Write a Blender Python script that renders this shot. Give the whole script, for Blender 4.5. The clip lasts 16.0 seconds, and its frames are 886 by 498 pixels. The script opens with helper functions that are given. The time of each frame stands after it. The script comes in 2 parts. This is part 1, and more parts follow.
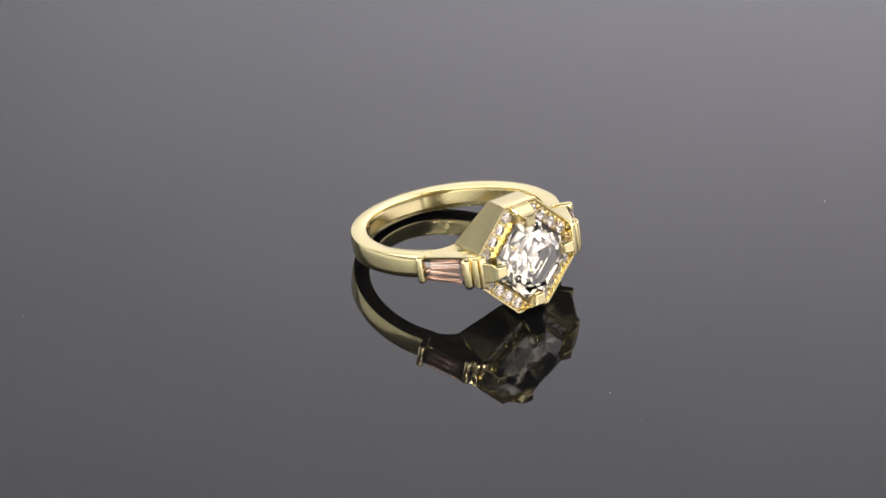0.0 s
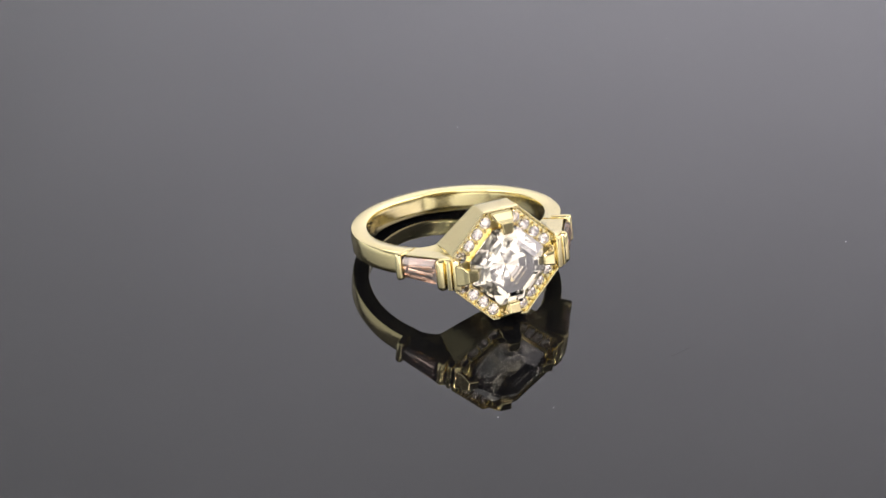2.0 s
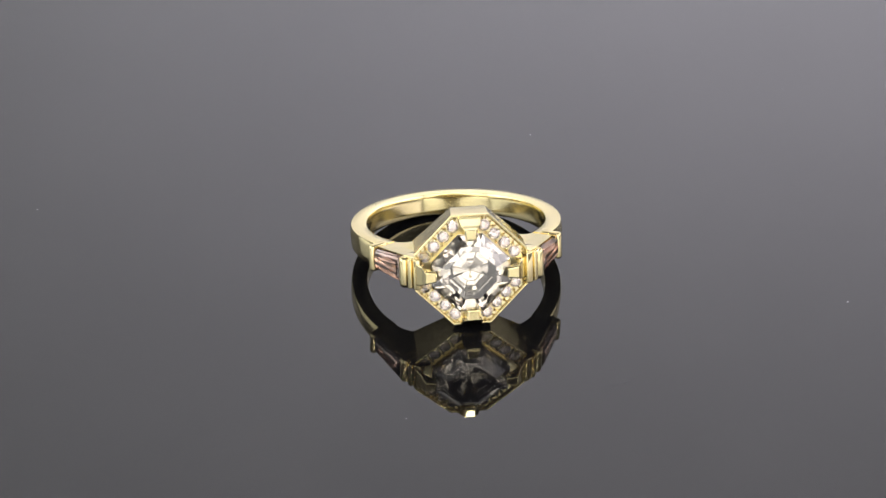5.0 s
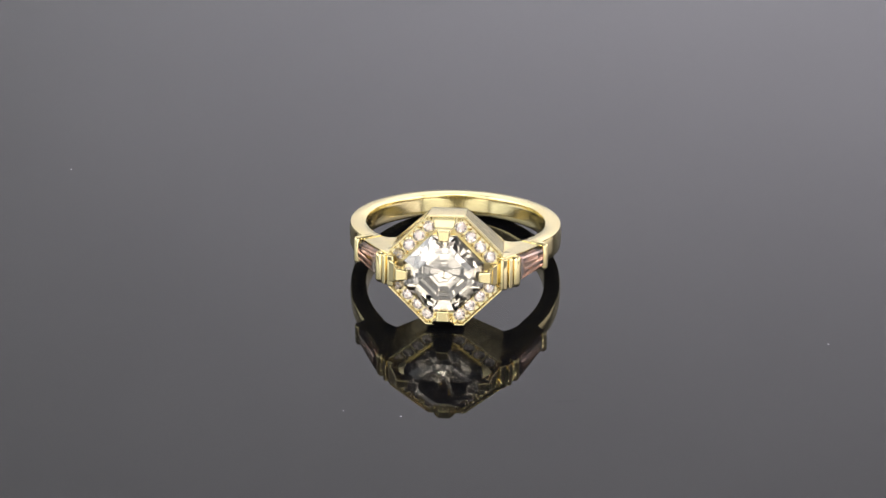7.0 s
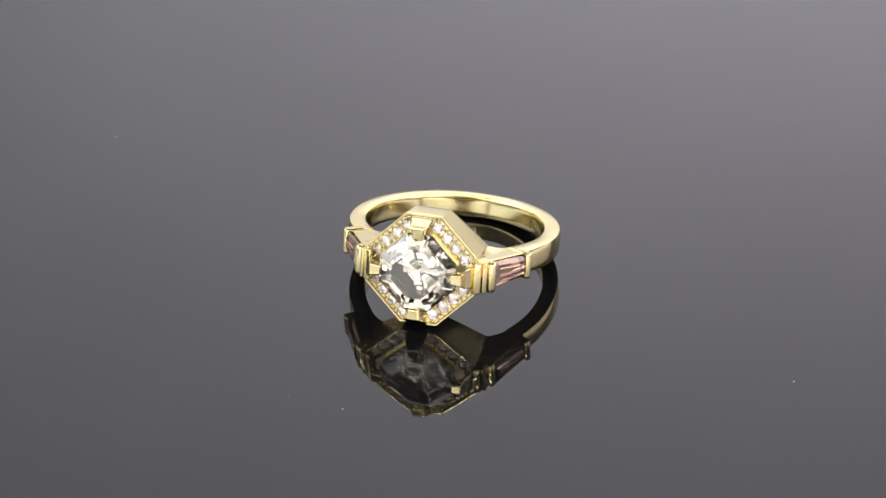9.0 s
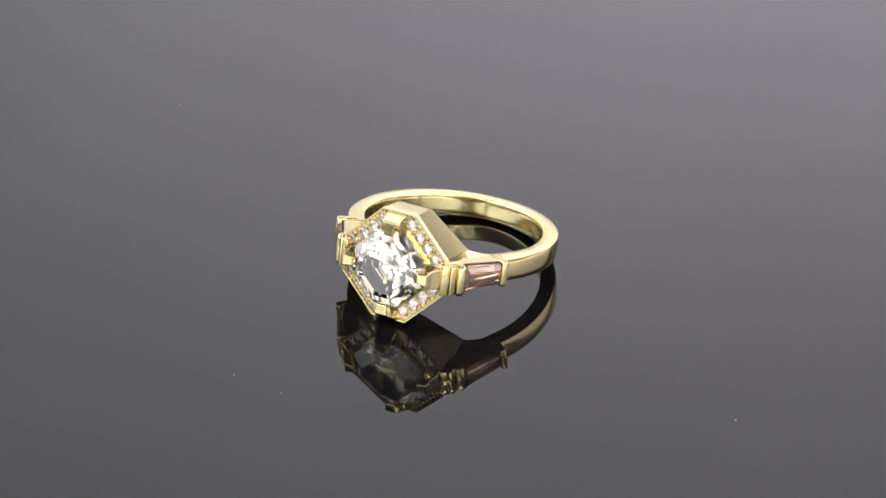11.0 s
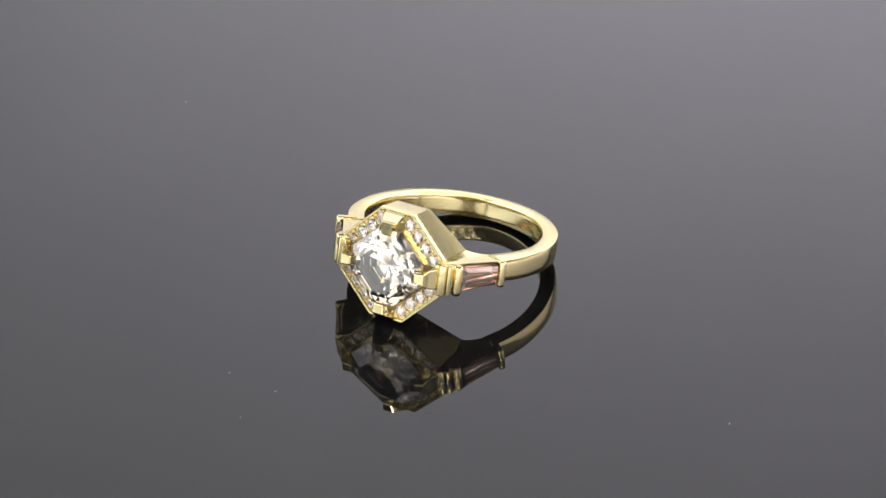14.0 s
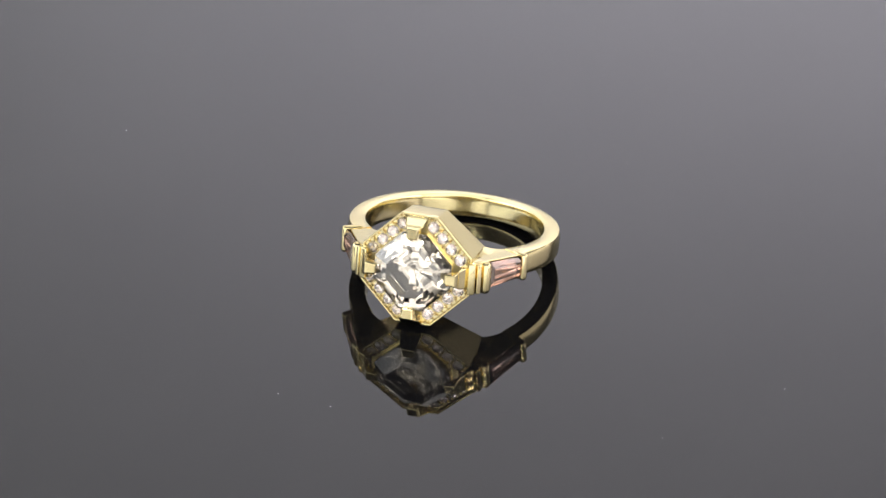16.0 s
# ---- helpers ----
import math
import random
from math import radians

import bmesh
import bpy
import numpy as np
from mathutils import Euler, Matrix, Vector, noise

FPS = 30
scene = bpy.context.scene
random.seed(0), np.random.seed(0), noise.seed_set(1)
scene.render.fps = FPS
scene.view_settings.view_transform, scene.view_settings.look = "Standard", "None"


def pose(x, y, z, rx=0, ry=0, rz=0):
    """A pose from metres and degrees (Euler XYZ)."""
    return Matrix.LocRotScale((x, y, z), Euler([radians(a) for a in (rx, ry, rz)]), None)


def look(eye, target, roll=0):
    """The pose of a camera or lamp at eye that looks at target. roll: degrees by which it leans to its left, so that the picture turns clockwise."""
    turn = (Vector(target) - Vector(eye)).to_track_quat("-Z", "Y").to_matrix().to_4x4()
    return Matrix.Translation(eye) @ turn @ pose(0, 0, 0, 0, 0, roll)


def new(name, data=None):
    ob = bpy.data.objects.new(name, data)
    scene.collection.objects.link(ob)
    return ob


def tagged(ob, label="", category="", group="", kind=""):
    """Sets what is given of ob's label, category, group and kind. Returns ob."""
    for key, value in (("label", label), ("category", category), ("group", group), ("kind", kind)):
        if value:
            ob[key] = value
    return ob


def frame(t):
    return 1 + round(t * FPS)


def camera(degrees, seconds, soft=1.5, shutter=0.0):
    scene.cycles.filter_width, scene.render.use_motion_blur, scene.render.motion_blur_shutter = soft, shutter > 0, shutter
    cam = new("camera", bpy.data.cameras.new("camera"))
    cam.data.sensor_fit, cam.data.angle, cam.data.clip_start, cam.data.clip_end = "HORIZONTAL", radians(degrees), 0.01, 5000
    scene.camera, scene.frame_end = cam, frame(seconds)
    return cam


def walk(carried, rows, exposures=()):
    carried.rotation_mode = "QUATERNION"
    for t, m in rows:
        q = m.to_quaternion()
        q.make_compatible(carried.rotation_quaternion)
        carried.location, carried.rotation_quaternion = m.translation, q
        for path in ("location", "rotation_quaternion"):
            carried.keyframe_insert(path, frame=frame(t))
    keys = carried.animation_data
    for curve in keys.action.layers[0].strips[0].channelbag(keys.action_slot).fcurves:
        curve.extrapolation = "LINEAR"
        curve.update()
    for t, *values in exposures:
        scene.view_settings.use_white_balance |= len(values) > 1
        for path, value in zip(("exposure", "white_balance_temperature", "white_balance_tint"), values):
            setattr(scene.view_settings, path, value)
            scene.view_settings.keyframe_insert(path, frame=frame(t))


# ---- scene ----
cam = camera(12, 16.0, soft=1.4)
MM = 0.001

# the camera stands still on a tripod
EYE = pose(0, -0.33566, 0.19916, 90 - 30.562, 0, 0.027)
walk(cam, [(0, EYE), (16, EYE)])

# the turn of the turntable, degrees by second
TURN = [(0, 36.0), (0.5, 33.0), (1, 30.0), (1.5, 27.2), (2, 24.35), (2.5, 21.65), (3, 18.95), (3.5, 16.2),
        (4, 13.45), (4.5, 10.6), (5, 7.7), (5.5, 4.7), (6, 1.7), (6.5, -1.2), (7, -4.0), (7.5, -6.7), (8, -9.35),
        (8.5, -12.1), (9, -15.0), (9.5, -18.1), (10, -21.3), (10.5, -24.6), (11, -27.8), (11.5, -30.8),
        (12, -33.55), (12.3, -35.0), (12.5, -35.75), (12.65, -35.95), (12.8, -35.45), (13, -34.45), (13.5, -31.75),
        (14, -28.95), (14.5, -26.2), (15, -23.3), (15.5, -20.3), (16, -17.3)]

# ---- world and lights: a closed light tent with added, unseen lamps ----
world = bpy.data.worlds.new("world")
scene.world = world
world.use_nodes = True
world.node_tree.nodes["Background"].inputs["Color"].default_value = (0.8, 0.85, 1.0, 1)
world.node_tree.nodes["Background"].inputs["Strength"].default_value = 0.02


def unseen_lamp(name, eye, target, sx, sy, watts, colour):
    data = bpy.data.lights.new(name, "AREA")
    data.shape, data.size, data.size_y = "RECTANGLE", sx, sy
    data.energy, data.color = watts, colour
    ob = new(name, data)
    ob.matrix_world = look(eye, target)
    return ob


# an added, unseen lamp behind the turntable washes the tent's back
unseen_lamp("added_back_wash", (0.10, 0.35, 0.195), (0.10, 0.48, 0.195), 0.34, 0.03, 0.32, (0.91, 0.868, 1.0))
# unseen side and top fills, added to brighten the gold and stones
unseen_lamp("added_fill_right", (0.48, -0.07, 0.19), (0.0, -0.07, 0.15), 0.84, 0.28, 1.05, (0.98, 0.92, 1.0))
unseen_lamp("added_fill_left", (-0.48, -0.07, 0.19), (0.0, -0.07, 0.15), 0.84, 0.28, 1.05, (0.90, 0.94, 1.0))
unseen_lamp("added_fill_top", (0.0, 0.22, 0.71), (0.0, 0.15, 0.0), 0.7, 0.34, 0.7, (0.98, 0.97, 1.0))
# tent's front: large unseen fill added round the lens, three small lamps over it
unseen_lamp("added_front_fill", (0.0, -0.54, 0.24), (0.0, 0.0, 0.24), 0.95, 0.5, 0.96, (1.0, 0.985, 0.975))
# unseen; two for the band's highlight spots, the third added for sparkle
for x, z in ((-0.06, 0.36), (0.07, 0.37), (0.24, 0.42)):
    unseen_lamp("lamp_head", (x, -0.40, z), (0.0, 0.0, 0.0), 0.012, 0.012, 0.10, (1.0, 0.98, 0.95))
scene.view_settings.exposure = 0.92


# ---- materials ----
def material(name):
    m = bpy.data.materials.new(name)
    m.use_nodes = True
    return m, m.node_tree, m.node_tree.nodes["Principled BSDF"]


def node(tree, kind, **values):
    n = tree.nodes.new(kind)
    for key, value in values.items():
        n.inputs[key].default_value = value
    return n


def textured(name, colour, colour2, scale, rough, rough2, metal=0.0, ior=1.45, bump=0.0, bump_scale=0.0):
    """A surface whose colour and gloss vary between two values, with fine relief."""
    m, tree, bsdf = material(name)
    coords = tree.nodes.new("ShaderNodeTexCoord")
    big = node(tree, "ShaderNodeTexNoise", Scale=scale, Detail=4.0)
    fine = node(tree, "ShaderNodeTexNoise", Scale=bump_scale or scale * 8, Detail=3.0)
    for n in (big, fine):
        tree.links.new(coords.outputs["Object"], n.inputs["Vector"])
    ramp = tree.nodes.new("ShaderNodeValToRGB")
    ramp.color_ramp.elements[0].position, ramp.color_ramp.elements[1].position = 0.35, 0.65
    ramp.color_ramp.elements[0].color, ramp.color_ramp.elements[1].color = (*colour, 1), (*colour2, 1)
    tree.links.new(big.outputs["Fac"], ramp.inputs["Fac"])
    tree.links.new(ramp.outputs["Color"], bsdf.inputs["Base Color"])
    gloss = tree.nodes.new("ShaderNodeMapRange")
    gloss.inputs["To Min"].default_value, gloss.inputs["To Max"].default_value = rough, rough2
    tree.links.new(fine.outputs["Fac"], gloss.inputs["Value"])
    tree.links.new(gloss.outputs["Result"], bsdf.inputs["Roughness"])
    bsdf.inputs["Metallic"].default_value, bsdf.inputs["IOR"].default_value = metal, ior
    if bump:
        b = node(tree, "ShaderNodeBump", Strength=bump, Distance=0.0001)
        tree.links.new(fine.outputs["Fac"], b.inputs["Height"])
        tree.links.new(b.outputs["Normal"], bsdf.inputs["Normal"])
    return m


def gem(name, colour, ior, rough=0.0):
    m, tree, bsdf = material(name)
    glass = node(tree, "ShaderNodeBsdfGlass", Color=(*colour, 1), Roughness=rough, IOR=ior)
    tree.links.new(glass.outputs[0], tree.nodes["Material Output"].inputs["Surface"])
    tree.nodes.remove(bsdf)
    return m


GOLD = textured("polished_gold", (0.82, 0.69, 0.345), (0.85, 0.72, 0.375), 400, 0.12, 0.21, 1.0, bump=0.03, bump_scale=2500)
DIODE, diode_tree, diode_bsdf = material("glowing_bulb")
diode_bsdf.inputs["Base Color"].default_value = (0.8, 0.8, 0.75, 1)
diode_bsdf.inputs["Emission Color"].default_value = (1.0, 0.98, 0.95, 1)
diode_bsdf.inputs["Emission Strength"].default_value = 50.0
POLISH = textured("mirror_polished_gold", (0.82, 0.69, 0.355), (0.85, 0.72, 0.385), 900, 0.05, 0.11, 1.0)
BRIGHT_CUT = textured("bright_cut_gold", (0.88, 0.77, 0.45), (0.91, 0.80, 0.49), 1500, 0.22, 0.40, 1.0, bump=0.25, bump_scale=3500)
DIAMOND = gem("diamond", (0.99, 0.962, 0.91), 2.42, 0.035)
PAVE = gem("small_diamond", (0.99, 0.955, 0.925), 2.42)
PINK = gem("pink_stone", (1.0, 0.88, 0.80), 2.42)
ACRYLIC = textured("black_acrylic", (0.003, 0.003, 0.0035), (0.005, 0.005, 0.0055), 60, 0.0, 0.03, 0.0, 1.55)
PLASTIC = textured("black_plastic", (0.02, 0.02, 0.02), (0.03, 0.03, 0.03), 200, 0.35, 0.5, bump=0.2, bump_scale=3000)
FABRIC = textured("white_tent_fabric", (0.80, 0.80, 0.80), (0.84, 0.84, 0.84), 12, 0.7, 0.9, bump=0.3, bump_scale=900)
# grey and black picked to dim what the ring mirrors from unseen surfaces
DIMMING_GREY = textured("dimming_grey_cloth", (0.25, 0.25, 0.255), (0.29, 0.29, 0.295), 12, 0.8, 0.95, bump=0.3, bump_scale=900)
DIMMING_BLACK = textured("dimming_black_cloth", (0.02, 0.02, 0.022), (0.03, 0.03, 0.032), 12, 0.8, 0.95, bump=0.3, bump_scale=900)
HAIR = textured("dark_fibre", (0.05, 0.05, 0.055), (0.08, 0.08, 0.085), 900, 0.5, 0.7)
DUST = textured("pale_dust", (0.6, 0.6, 0.6), (0.8, 0.8, 0.8), 900, 0.8, 0.9)


# ---- mesh helpers, in millimetres ----
def part(name, bm, mat, parent=None, label="", smooth=False, recalc=True):
    """Links a bmesh, given in millimetres, as one mesh object under a thing or part."""
    if recalc:
        bmesh.ops.recalc_face_normals(bm, faces=bm.faces)
    bmesh.ops.scale(bm, vec=(MM, MM, MM), verts=bm.verts)
    data = bpy.data.meshes.new(name)
    bm.to_mesh(data)
    bm.free()
    data.materials.append(mat)
    if smooth:
        data.shade_smooth()
        data.set_sharp_from_angle(angle=radians(28))
    ob = new(name, data)
    if parent:
        ob.parent = parent
    if label:
        tagged(ob, label)
    return ob


def shared(name, data, parent, m):
    """One more object on a mesh that exists already."""
    ob = new(name, data)
    ob.parent = parent
    ob.matrix_basis = m
    return ob


def loft(rings, cap_start=True, cap_end=True, closed=False):
    """A skin over rings of points, all with the same number of points."""
    bm = bmesh.new()
    rows = [[bm.verts.new(p) for p in ring] for ring in rings]
    pairs = list(zip(rows, rows[1:])) + ([(rows[-1], rows[0])] if closed else [])
    n = len(rows[0])
    for a, b in pairs:
        for i in range(n):
            j = (i + 1) % n
            bm.faces.new((a[i], a[j], b[j], b[i]))
    if not closed and cap_start:
        bm.faces.new(rows[0][::-1])
    if not closed and cap_end:
        bm.faces.new(rows[-1])
    return bm


def bevelled(bm, width, segments=2, angle=25):
    """Rounds the edges that are sharper than the angle."""
    edges = [e for e in bm.edges if len(e.link_faces) == 2 and e.calc_face_angle(0) > radians(angle)]
    bmesh.ops.bevel(bm, geom=edges, offset=width, segments=segments, profile=0.5, affect="EDGES", clamp_overlap=True)
    return bm


def box(cx, cy, cz, sx, sy, sz, turn=0.0, bevel=0.0, segments=2):
    """A box by centre and full sizes, turned about the upright axis, with rounded edges."""
    bm = bmesh.new()
    bmesh.ops.create_cube(bm, size=1)
    bmesh.ops.scale(bm, vec=(sx, sy, sz), verts=bm.verts)
    if bevel:
        bmesh.ops.bevel(bm, geom=bm.edges[:], offset=bevel, segments=segments, profile=0.5, affect="EDGES")
    bmesh.ops.transform(bm, matrix=pose(cx, cy, cz, 0, 0, turn), verts=bm.verts)
    return bm


def octagon(e, c, y, dx=0.0, dz=0.0):
    """A cut-cornered square standing on its corner, in the plane at y."""
    return [(x + dx, y, z + dz) for x, z in ((e, c), (c, e), (-c, e), (-e, c), (-e, -c), (-c, -e), (c, -e), (e, -c))]


def disc_rings(profile, n=96):
    return [[(r * math.cos(2 * math.pi * i / n), r * math.sin(2 * math.pi * i / n), z) for i in range(n)] for r, z in profile]


# ---- the light tent ----
def tent():
    # out of view; floor, top and sides are dark to shape the reflections
    t, x, y0, y1, z1, z0 = 20.0, 500.0, -560.0, 480.0, 720.0, -40.0
    mid, deep, tall, zc = (y0 + y1) / 2, y1 - y0, z1 - z0, (z0 + z1) / 2
    tagged(part("floor", box(0, mid, z0 - t / 2, 2 * x, deep, t), DIMMING_BLACK), "unseen floor of a light tent, black cloth to dim reflections", "floor", kind="structure")
    tagged(part("ceiling", box(0, mid, z1 + t / 2, 2 * x, deep, t), DIMMING_GREY), "unseen top of a light tent, grey cloth to dim reflections", "ceiling", kind="structure")
    tagged(part("wall_north", box(0, y1 + t / 2, zc, 2 * x + 2 * t, t, tall), FABRIC), "white fabric back of a light tent", "wall", kind="structure")
    tagged(part("wall_south", box(0, y0 - t / 2, zc, 2 * x + 2 * t, t, tall), FABRIC), "white fabric front of a light tent", "wall", kind="structure")
    tagged(part("wall_east", box(x + t / 2, mid, zc, t, deep, tall), DIMMING_GREY), "unseen side of a light tent, grey cloth to dim reflections", "wall", kind="structure")
    tagged(part("wall_west", box(-x - t / 2, mid, zc, t, deep, tall), DIMMING_GREY), "unseen side of a light tent, grey cloth to dim reflections", "wall", kind="structure")


tent()


def added_glint_panel():
    """Added, unseen board under the tent's top: darkens reflections; rows of small bulbs give glints."""
    panel = tagged(new("added_glint_panel"), "unseen overhead board added to darken reflections, with rows of small white bulbs", "lamp")
    part("board", box(0, -300, 640, 640, 440, 8, bevel=2), PLASTIC, panel, "matt black board added to darken reflections")
    part("hanger", box(0, -300, 682, 20, 20, 76), PLASTIC, panel)
    first = part("bulb", loft(disc_rings([(12, 0), (12, -2), (10.5, -4), (7, -5.6), (2.5, -6.4)], 24)), DIODE, panel, "small round white bulb", True)
    rng = random.Random(7)
    for i in range(5):
        for j in range(3):
            m = Matrix.Translation((MM * (-240 + 120 * i + rng.uniform(-14, 14)), MM * (-460 + 150 * j + rng.uniform(-14, 14)), MM * 636))
            if i + j:
                shared("bulb", first.data, panel, m)
            else:
                first.matrix_basis = m


added_glint_panel()


# ---- the turntable ----
def turntable():
    table = tagged(new("turntable"), "black turntable with a glossy mirror-like acrylic plate", "turntable")
    part("base", loft(disc_rings([(70, -40), (74, -39), (76, -36), (76, -16), (74, -13), (60, -12)])), PLASTIC, table, "matt black base", True)
    part("spindle", loft(disc_rings([(12, -12), (12, -6)], 32)), PLASTIC, table)
    plate = part("plate", loft(disc_rings([(118, -6), (119.5, -5.6), (120, -5), (120, -1), (119.5, -0.4), (118.5, 0)], 128)), ACRYLIC, table,
                 "glossy black acrylic plate")
    return plate


PLATE = turntable()


def dust():
    """Specks and one short fibre that lie on the plate and turn with it."""
    bm = bmesh.new()
    rng = random.Random(4)
    spots = [(35.3, -12.7, 0.05), (-1.9, -27.3, 0.05), (-36.9, 14.0, 0.045), (-7.0, -26.7, 0.05)]
    spots += [(rng.uniform(-45, 45), rng.uniform(-40, 45), rng.uniform(0.01, 0.022)) for _ in range(18)]
    for x, y, r in spots:
        if math.hypot(x, y) < 14:
            continue
        s = rng.uniform(0.5, 1.0)
        made = bmesh.ops.create_icosphere(bm, subdivisions=1, radius=r)
        bmesh.ops.transform(bm, verts=made["verts"], matrix=pose(x, y, r * 0.4, 0, 0, rng.uniform(0, 180)) @ Matrix.Diagonal((1.2, s, 0.45, 1)))
    return tagged(part("dust", bm, DUST), "fine pale dust specks on the black plate", "dust", kind="stuff")


def fibre():
    """A short dark hair on the plate."""
    rings = []
    for i in range(13):
        x, y = 10.9 + 0.22 * i, -23.8 - 0.18 * math.sin(i * 0.42) + 0.02 * i
        rings.append([(x, y + 0.012 * math.cos(a), 0.012 + 0.012 * math.sin(a)) for a in (0.5, 1.76, 3.01, 4.27, 5.53)])
    return tagged(part("fibre", loft(rings), HAIR), "short dark fibre lying on the black plate", "fibre")


HAIR_FIBRE = fibre()
SPECKS = dust()


# ---- the ring ----
# the stones and prongs sit a little off the middle of the rim
OFF_X, OFF_Z = -0.28, -0.20
SET_AT = Matrix.Translation((OFF_X, 0.0, OFF_Z))
SET_AT_M = Matrix.Translation((OFF_X * MM, 0.0, OFF_Z * MM))
R_IN, R_OUT = 8.2, 9.7
BAR = (8.45, -6.45)
CLAW = (6.15, -10.45)


def shank(ring):
    """The band from one shoulder round the back to the other, its back edge a little higher."""
    rings = []
    n = 120
    for i in range(n + 1):
        a = radians(-40 + 260 * i / n)
        k = abs(i / n - 0.5) * 2
        lift = 0.13 * math.cos(math.pi / 2 * min(1.0, k / 0.72))
        w = 0.93 + 0.20 * k ** 1.5 + lift
        r1 = R_OUT + 0.12 * max(0, k - 0.75) * 4
        b = 0.16
        half = [(R_IN, w * 0.45), (R_IN + 0.01, w * 0.84), (R_IN + 0.06, w - 0.05), (R_IN + 0.16, w), (r1 - b, w), (r1 - 0.05, w - 0.05), (r1, w - b), (r1 + 0.035, w * 0.45)]
        prof = half + [(r1 + 0.05, 0)] + [(r, -z) for r, z in half[::-1]]
        rings.append([(r * math.cos(a), r * math.sin(a), z + lift) for r, z in prof])
    return part("shank", loft(rings), GOLD, ring, "polished yellow gold band", True)


def shoulder(ring, s):
    """The gold block under a baguette, from the band to the head."""
    rings = []
    n = 14
    d = Vector((CLAW[0] - BAR[0], CLAW[1] - BAR[1], 0)).normalized()
    nrm = Vector((-d.y, d.x, 0))
    for i in range(n + 1):
        k = i / n
        a = radians(-38 - 28 * k)
        inner = Vector((R_IN * math.cos(a), R_IN * math.sin(a), 0))
        outer = Vector((BAR[0] - 0.1, BAR[1] + 0.2, 0)).lerp(Vector((CLAW[0] - 0.3, CLAW[1] + 0.35, 0)), k) - nrm * 1.08
        wi, w = 1.06 + 1.1 * k * k, 1.06 + 0.2 * k * k
        e = 0.12
        u = (outer - inner).normalized()
        prof = [(inner, -wi + e * 2), (inner, wi - e * 2), (inner + u * e * 1.5, wi), (outer - u * e, w), (outer, w - e), (outer, -w + e), (outer - u * e, -w), (inner + u * e * 1.5, -wi)]
        rings.append([(p.x * s, p.y, z) for p, z in prof])
    return part("shoulder", loft(rings), GOLD, ring, smooth=True)


def bar(ring, s, at, half, thick, deep, turn, name, z=0.0, round_off=0.36):
    """An upright rounded bar that holds the end of a baguette."""
    return part(name, box(at[0] * s, at[1], z, thick, deep, half * 2, turn * s, min(thick, deep) * round_off, 4), POLISH, ring, smooth=True)


def baguette(ring, s):
    """A tapered step-cut stone that faces outward between two bars."""
    a = Vector((BAR[0] - 0.25, BAR[1] - 0.25, 0))
    b = Vector((CLAW[0] + 0.2, CLAW[1] + 0.3, 0))
    d = (b - a).normalized()
    nrm = Vector((-d.y, d.x, 0))
    if nrm.x < 0:
        nrm = -nrm
    rings = []
    for depth, inset in ((-0.98, 0.90), (-0.86, 0.76), (-0.64, 0.52), (-0.36, 0.26), (-0.05, 0.0), (0.03, 0.0), (0.17, 0.16), (0.29, 0.34), (0.37, 0.56)):
        p, q = a + d * inset * 0.6 + nrm * depth, b - d * inset * 0.6 + nrm * depth
        ha, hb = 0.96 - inset, 1.18 - inset
        rings.append([(v.x * s, v.y, z) for v, z in ((p, -ha), (q, -hb), (q, hb), (p, ha))])
    return part("baguette_stone", loft(rings), PINK, ring, "pink tapered baguette stone")


def channel_rail(ring, s, side):
    """A thin gold wall along one long edge of a baguette."""
    a = Vector((BAR[0] - 0.45, BAR[1] - 0.05, 0))
    b = Vector((CLAW[0] - 0.1, CLAW[1] + 0.2, 0))
    d = (b - a).normalized()
    nrm = Vector((-d.y, d.x, 0))
    rings = []
    for k in range(5):
        p = a.lerp(b, k / 4)
        z0, z1 = 0.93 + 0.055 * k, 1.09 + 0.05 * k
        rings.append([((p + nrm * depth).x * s, (p + nrm * depth).y, z * side)
                      for depth, z in ((-1.5, z0), (-0.04, z0), (0.0, z0 + 0.03), (0.0, z1 - 0.05), (-0.05, z1), (-1.5, z1))])
    return part("channel_rail", loft(rings), GOLD, ring, smooth=True)


def head(ring):
    """The cut-cornered tray that holds the halo and the centre stone."""
    rim = [(4.98, 1.60, -8.9), (5.06, 1.66, -10.6), (5.13, 1.71, -11.22), (5.10, 1.69, -11.31), (4.97, 1.65, -11.31), (4.93, 1.63, -11.24), (4.91, 1.61, -10.3)]
    seat = [(3.50, 0.98, -10.3), (3.47, 0.97, -11.74), (3.42, 0.95, -11.82), (3.34, 0.93, -11.78), (3.1, 0.9, -10.9), (0.5, 0.15, -8.40)]

    def shift(y):
        k = min(1.0, max(0.0, (-8.6 - y) / 2.6))
        return OFF_X * k * 0.6, OFF_Z * k * 0.7

    # the back follows the finger hole
    back = [[(x, -math.sqrt(r * r - x * x), z) for x, _, z in octagon(e, c, 0)] for e, c, r in ((4.74, 1.44, 8.30), (4.86, 1.52, 8.42))]
    bm = loft(back + [octagon(*r, *shift(r[2])) for r in rim] + [octagon(*r, OFF_X, OFF_Z) for r in seat], cap_start=False)
    bm.verts.ensure_lookup_table()
    for face in ((0, 1, 6, 7), (1, 2, 5, 6), (2, 3, 4, 5)):
        bm.faces.new([bm.verts[i] for i in face])
    return part("head", bevelled(bm, 0.06, 2, 30), GOLD, ring, "cut-cornered yellow gold halo head", True)


HALO = [(side, (i - 1.5) * 1.26) for side in range(4) for i in range(4)]
HALO_LINE = 3.90


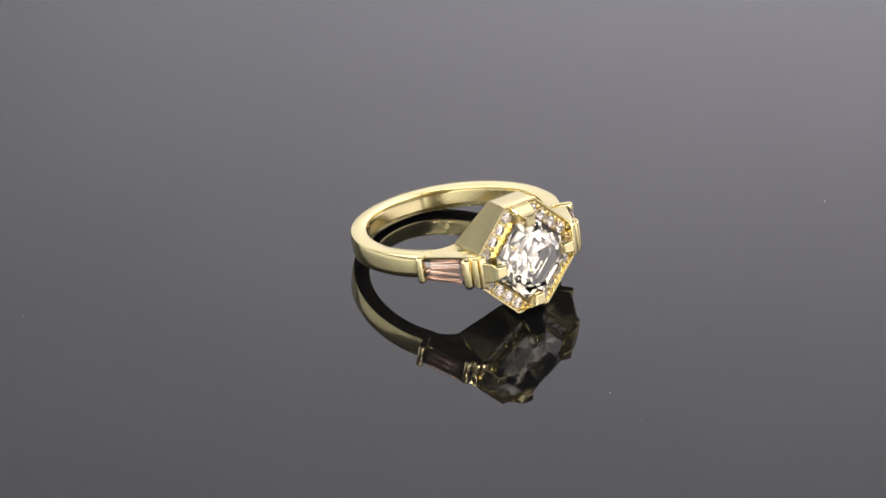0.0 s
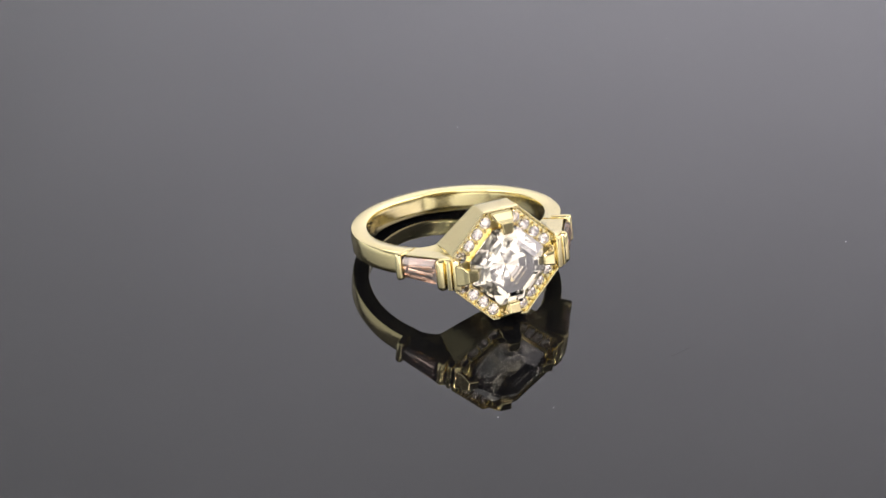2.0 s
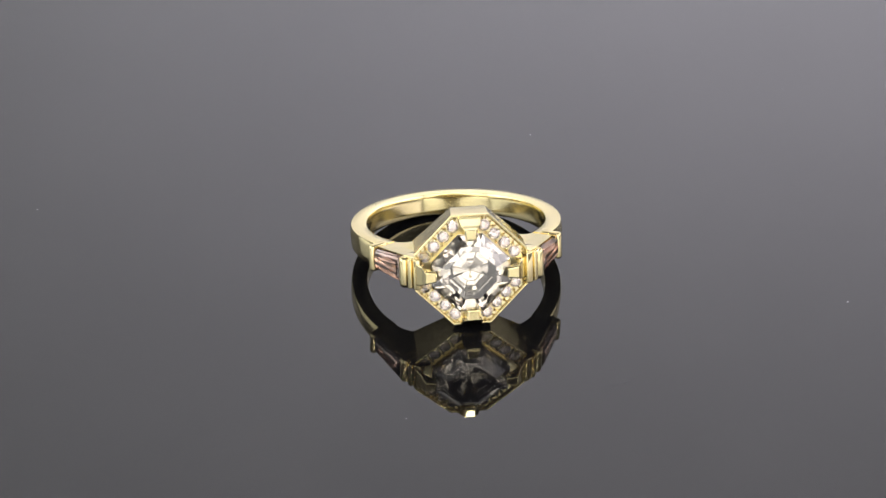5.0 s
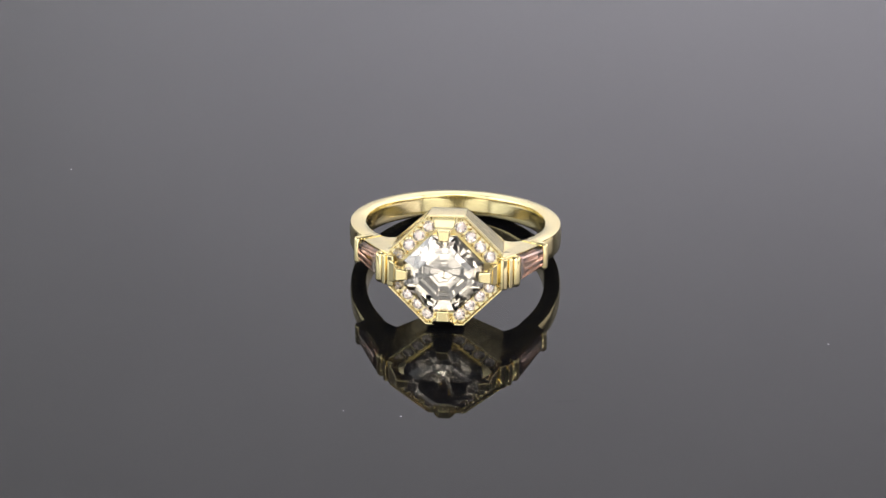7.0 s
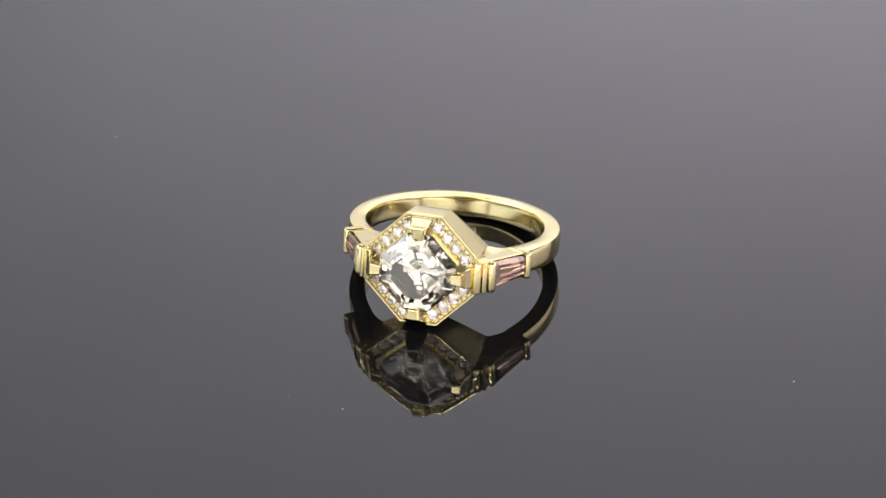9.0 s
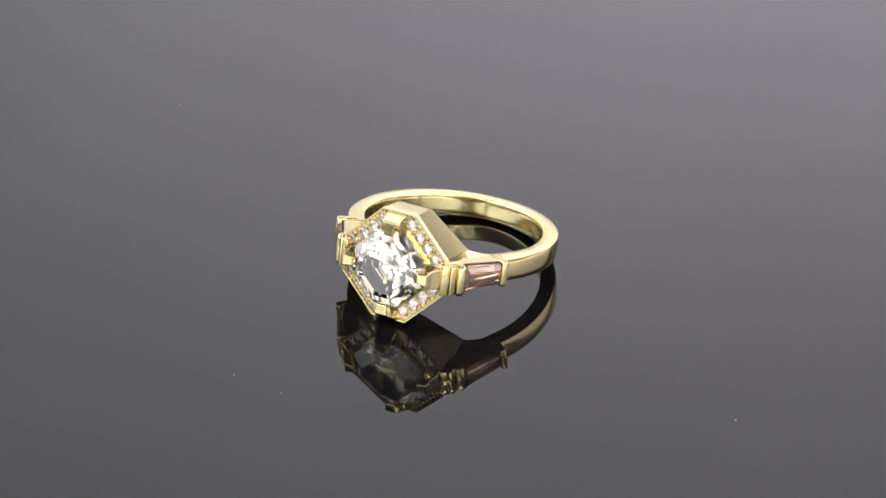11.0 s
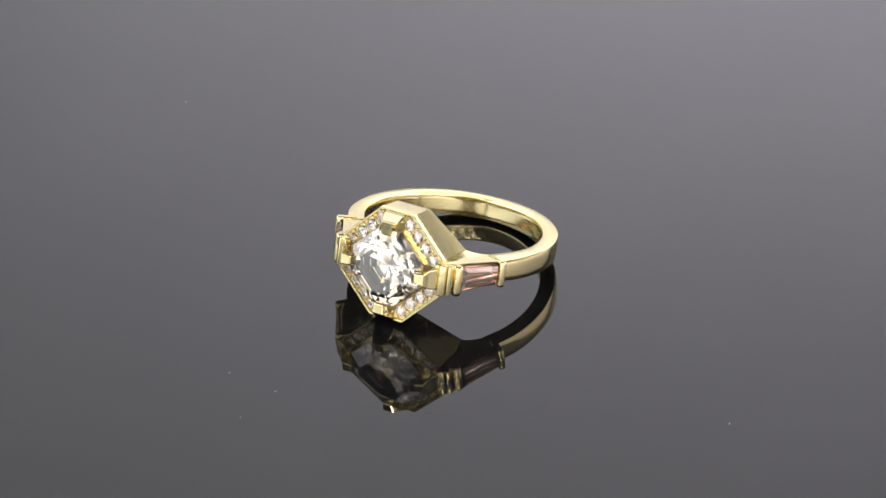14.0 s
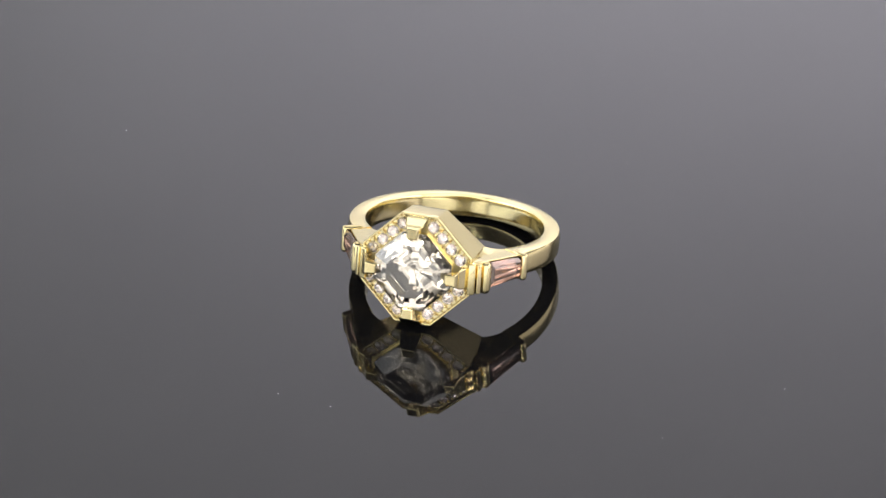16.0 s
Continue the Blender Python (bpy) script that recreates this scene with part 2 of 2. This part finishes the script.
def halo_plate(ring):
    """The gold floor of the halo, drilled for the small stones."""
    bm = bmesh.new()
    y, edges = -11.04, []

    def loop(points):
        vs = [bm.verts.new(p) for p in points]
        made = [bm.edges.new((vs[i], vs[(i + 1) % len(vs)])) for i in range(len(vs))]
        edges.extend(made)
        return made

    loop(octagon(4.92, 1.62, y, OFF_X, OFF_Z))
    loop(octagon(3.48, 0.97, y, OFF_X, OFF_Z))
    holes = []
    for side, u in HALO:
        turn = SET_AT @ Matrix.Rotation(radians(45 + 90 * side), 4, "Y")
        holes.append(loop([turn @ Vector((u + 0.50 * math.cos(2 * math.pi * k / 16), y, HALO_LINE + 0.50 * math.sin(2 * math.pi * k / 16))) for k in range(16)]))
    bmesh.ops.triangle_fill(bm, use_beauty=True, use_dissolve=False, edges=edges)
    for hole in holes:
        made = bmesh.ops.extrude_edge_only(bm, edges=hole)
        vs = [v for v in made["geom"] if isinstance(v, bmesh.types.BMVert)]
        mid = sum((v.co for v in vs), Vector()) / len(vs)
        for v in vs:
            v.co = mid + (v.co - mid) * 0.55 + Vector((0, 0.62, 0))
        bmesh.ops.contextual_create(bm, geom=vs)
    return part("halo_plate", bm, BRIGHT_CUT, ring, "drilled gold floor of the halo")


def centre_stone(ring):
    """A step-cut stone with cut corners: three steps above and below the girdle."""
    rows = [(0.1, 0.032, 3.28), (0.95, 0.296, 2.62), (1.85, 0.575, 1.87), (2.75, 0.855, 1.02), (3.6, 1.12, 0.06), (3.6, 1.12, -0.05),
            (3.13, 0.974, -0.455), (2.646, 0.823, -0.832), (2.176, 0.677, -1.027)]
    bm = loft([octagon(e, c, d - 12.0) for e, c, d in rows])
    bmesh.ops.transform(bm, matrix=SET_AT, verts=bm.verts)
    return part("centre_stone", bm, DIAMOND, ring, "clear square step-cut diamond with cut corners")


def prong(ring, turn):
    """A blunt claw from the head's cut corner over the stone's corner; turn is about the head's axis."""
    rings = []
    for z, half, y0, y1 in ((5.04, 0.96, -10.6, -11.33), (4.90, 1.02, -10.6, -11.7), (4.46, 0.92, -10.7, -12.36), (4.34, 0.72, -11.3, -12.72), (4.22, 0.62, -11.8, -12.93),
                            (3.34, 0.50, -12.36, -12.95), (3.20, 0.46, -12.42, -12.84)):
        rings.append([(-half, y0, z), (half, y0, z), (half, y1 + 0.12, z), (half - 0.12, y1, z), (-half + 0.12, y1, z), (-half, y1 + 0.12, z)])
    bm = loft(rings)
    bmesh.ops.transform(bm, matrix=SET_AT @ Matrix.Rotation(radians(turn), 4, "Y"), verts=bm.verts)
    return part("prong", bevelled(bm, 0.04, 1, 20), POLISH, ring, "blunt gold prong")


def brilliant():
    """A small round stone, table to the front (towards -y), its girdle at y = 0."""
    n = 12
    rings = []
    for r, y, off in ((0.04, 0.47, 0.0), (0.56, 0.03, 0.0), (0.56, -0.03, 0.0), (0.45, -0.13, 0.5), (0.30, -0.20, 0.0)):
        rings.append([(r * math.cos(2 * math.pi * (i + off) / n), y, r * math.sin(2 * math.pi * (i + off) / n)) for i in range(n)])
    return loft(rings)


def halo(ring):
    """Four round stones on each of the four sides, with gold beads between them."""
    first = part("halo_stone", brilliant(), PAVE, ring, "small round white diamond")
    bm = bmesh.new()
    bmesh.ops.create_icosphere(bm, subdivisions=2, radius=0.17)
    bmesh.ops.transform(bm, matrix=Matrix.Diagonal((1, 2.0, 1, 1)), verts=bm.verts)
    bead0 = part("bead", bm, POLISH, ring, smooth=True)
    used = False
    for side, u in HALO:
        m = SET_AT_M @ Matrix.Rotation(radians(45 + 90 * side), 4, "Y") @ Matrix.Translation((MM * u, MM * -11.10, MM * HALO_LINE)) @ Matrix.Rotation(0.7 * u + side, 4, "Y")
        if used:
            shared("halo_stone", first.data, ring, m)
        else:
            first.matrix_basis, used = m, True
    used = False
    grain = Matrix.Diagonal((0.62, 0.8, 0.62, 1))
    for side in range(4):
        turn = Matrix.Rotation(radians(45 + 90 * side), 4, "Y")
        for i in range(5):
            for lift in (HALO_LINE - 0.40, HALO_LINE + 0.40):
                m = SET_AT_M @ turn @ Matrix.Translation((MM * (i - 2) * 1.26, MM * -11.06, MM * lift))
                if used:
                    shared("bead", bead0.data, ring, m)
                else:
                    bead0.matrix_basis, used = m, True
        for i in range(9):
            m = SET_AT_M @ turn @ Matrix.Translation((MM * (i - 4) * 0.57, MM * -11.06, MM * (HALO_LINE + 0.60))) @ grain
            shared("bead", bead0.data, ring, m)


def ring():
    r = tagged(new("ring"), "yellow gold halo ring with square diamond and pink baguettes", "ring")
    shank(r)
    head(r)
    halo_plate(r)
    for s in (1, -1):
        shoulder(r, s)
        baguette(r, s)
        for side in (1, -1):
            channel_rail(r, s, side)
        bar(r, s, (7.92, -6.02), 1.27, 0.70, 2.0, 55, "end_bar", 0.0, 0.42)
        bar(r, s, (5.70, -10.08), 1.50, 0.94, 1.84, 56, "claw_bar", -0.25, 0.48)
        bar(r, s, (5.14, -10.36), 1.42, 1.60, 1.30, 48, "claw_core", -0.10, 0.08)
        bar(r, s, (5.16, -10.66), 1.36, 0.44, 1.7, 46, "claw_step", -0.25, 0.2)
        bar(r, s, (4.78, -10.90), 1.46, 0.70, 1.6, 28, "claw_step", -0.25, 0.2)
    for turn in (0, 90, 180, 270):
        prong(r, turn)
    centre_stone(r)
    halo(r)
    return r


RING = ring()


def motions():
    rest = pose(1.02 * MM, -0.38 * MM, 3.05 * MM, -12.99, 0, 0)
    walk(RING, [(t, pose(0, 0, 0, 0, 0, a) @ rest) for t, a in TURN])
    walk(PLATE, [(t, pose(0, 0, 0, 0, 0, a)) for t, a in TURN])
    walk(HAIR_FIBRE, [(t, pose(0, 0, 0, 0, 0, a)) for t, a in TURN])
    walk(SPECKS, [(t, pose(0, 0, 0, 0, 0, a)) for t, a in TURN])


motions()
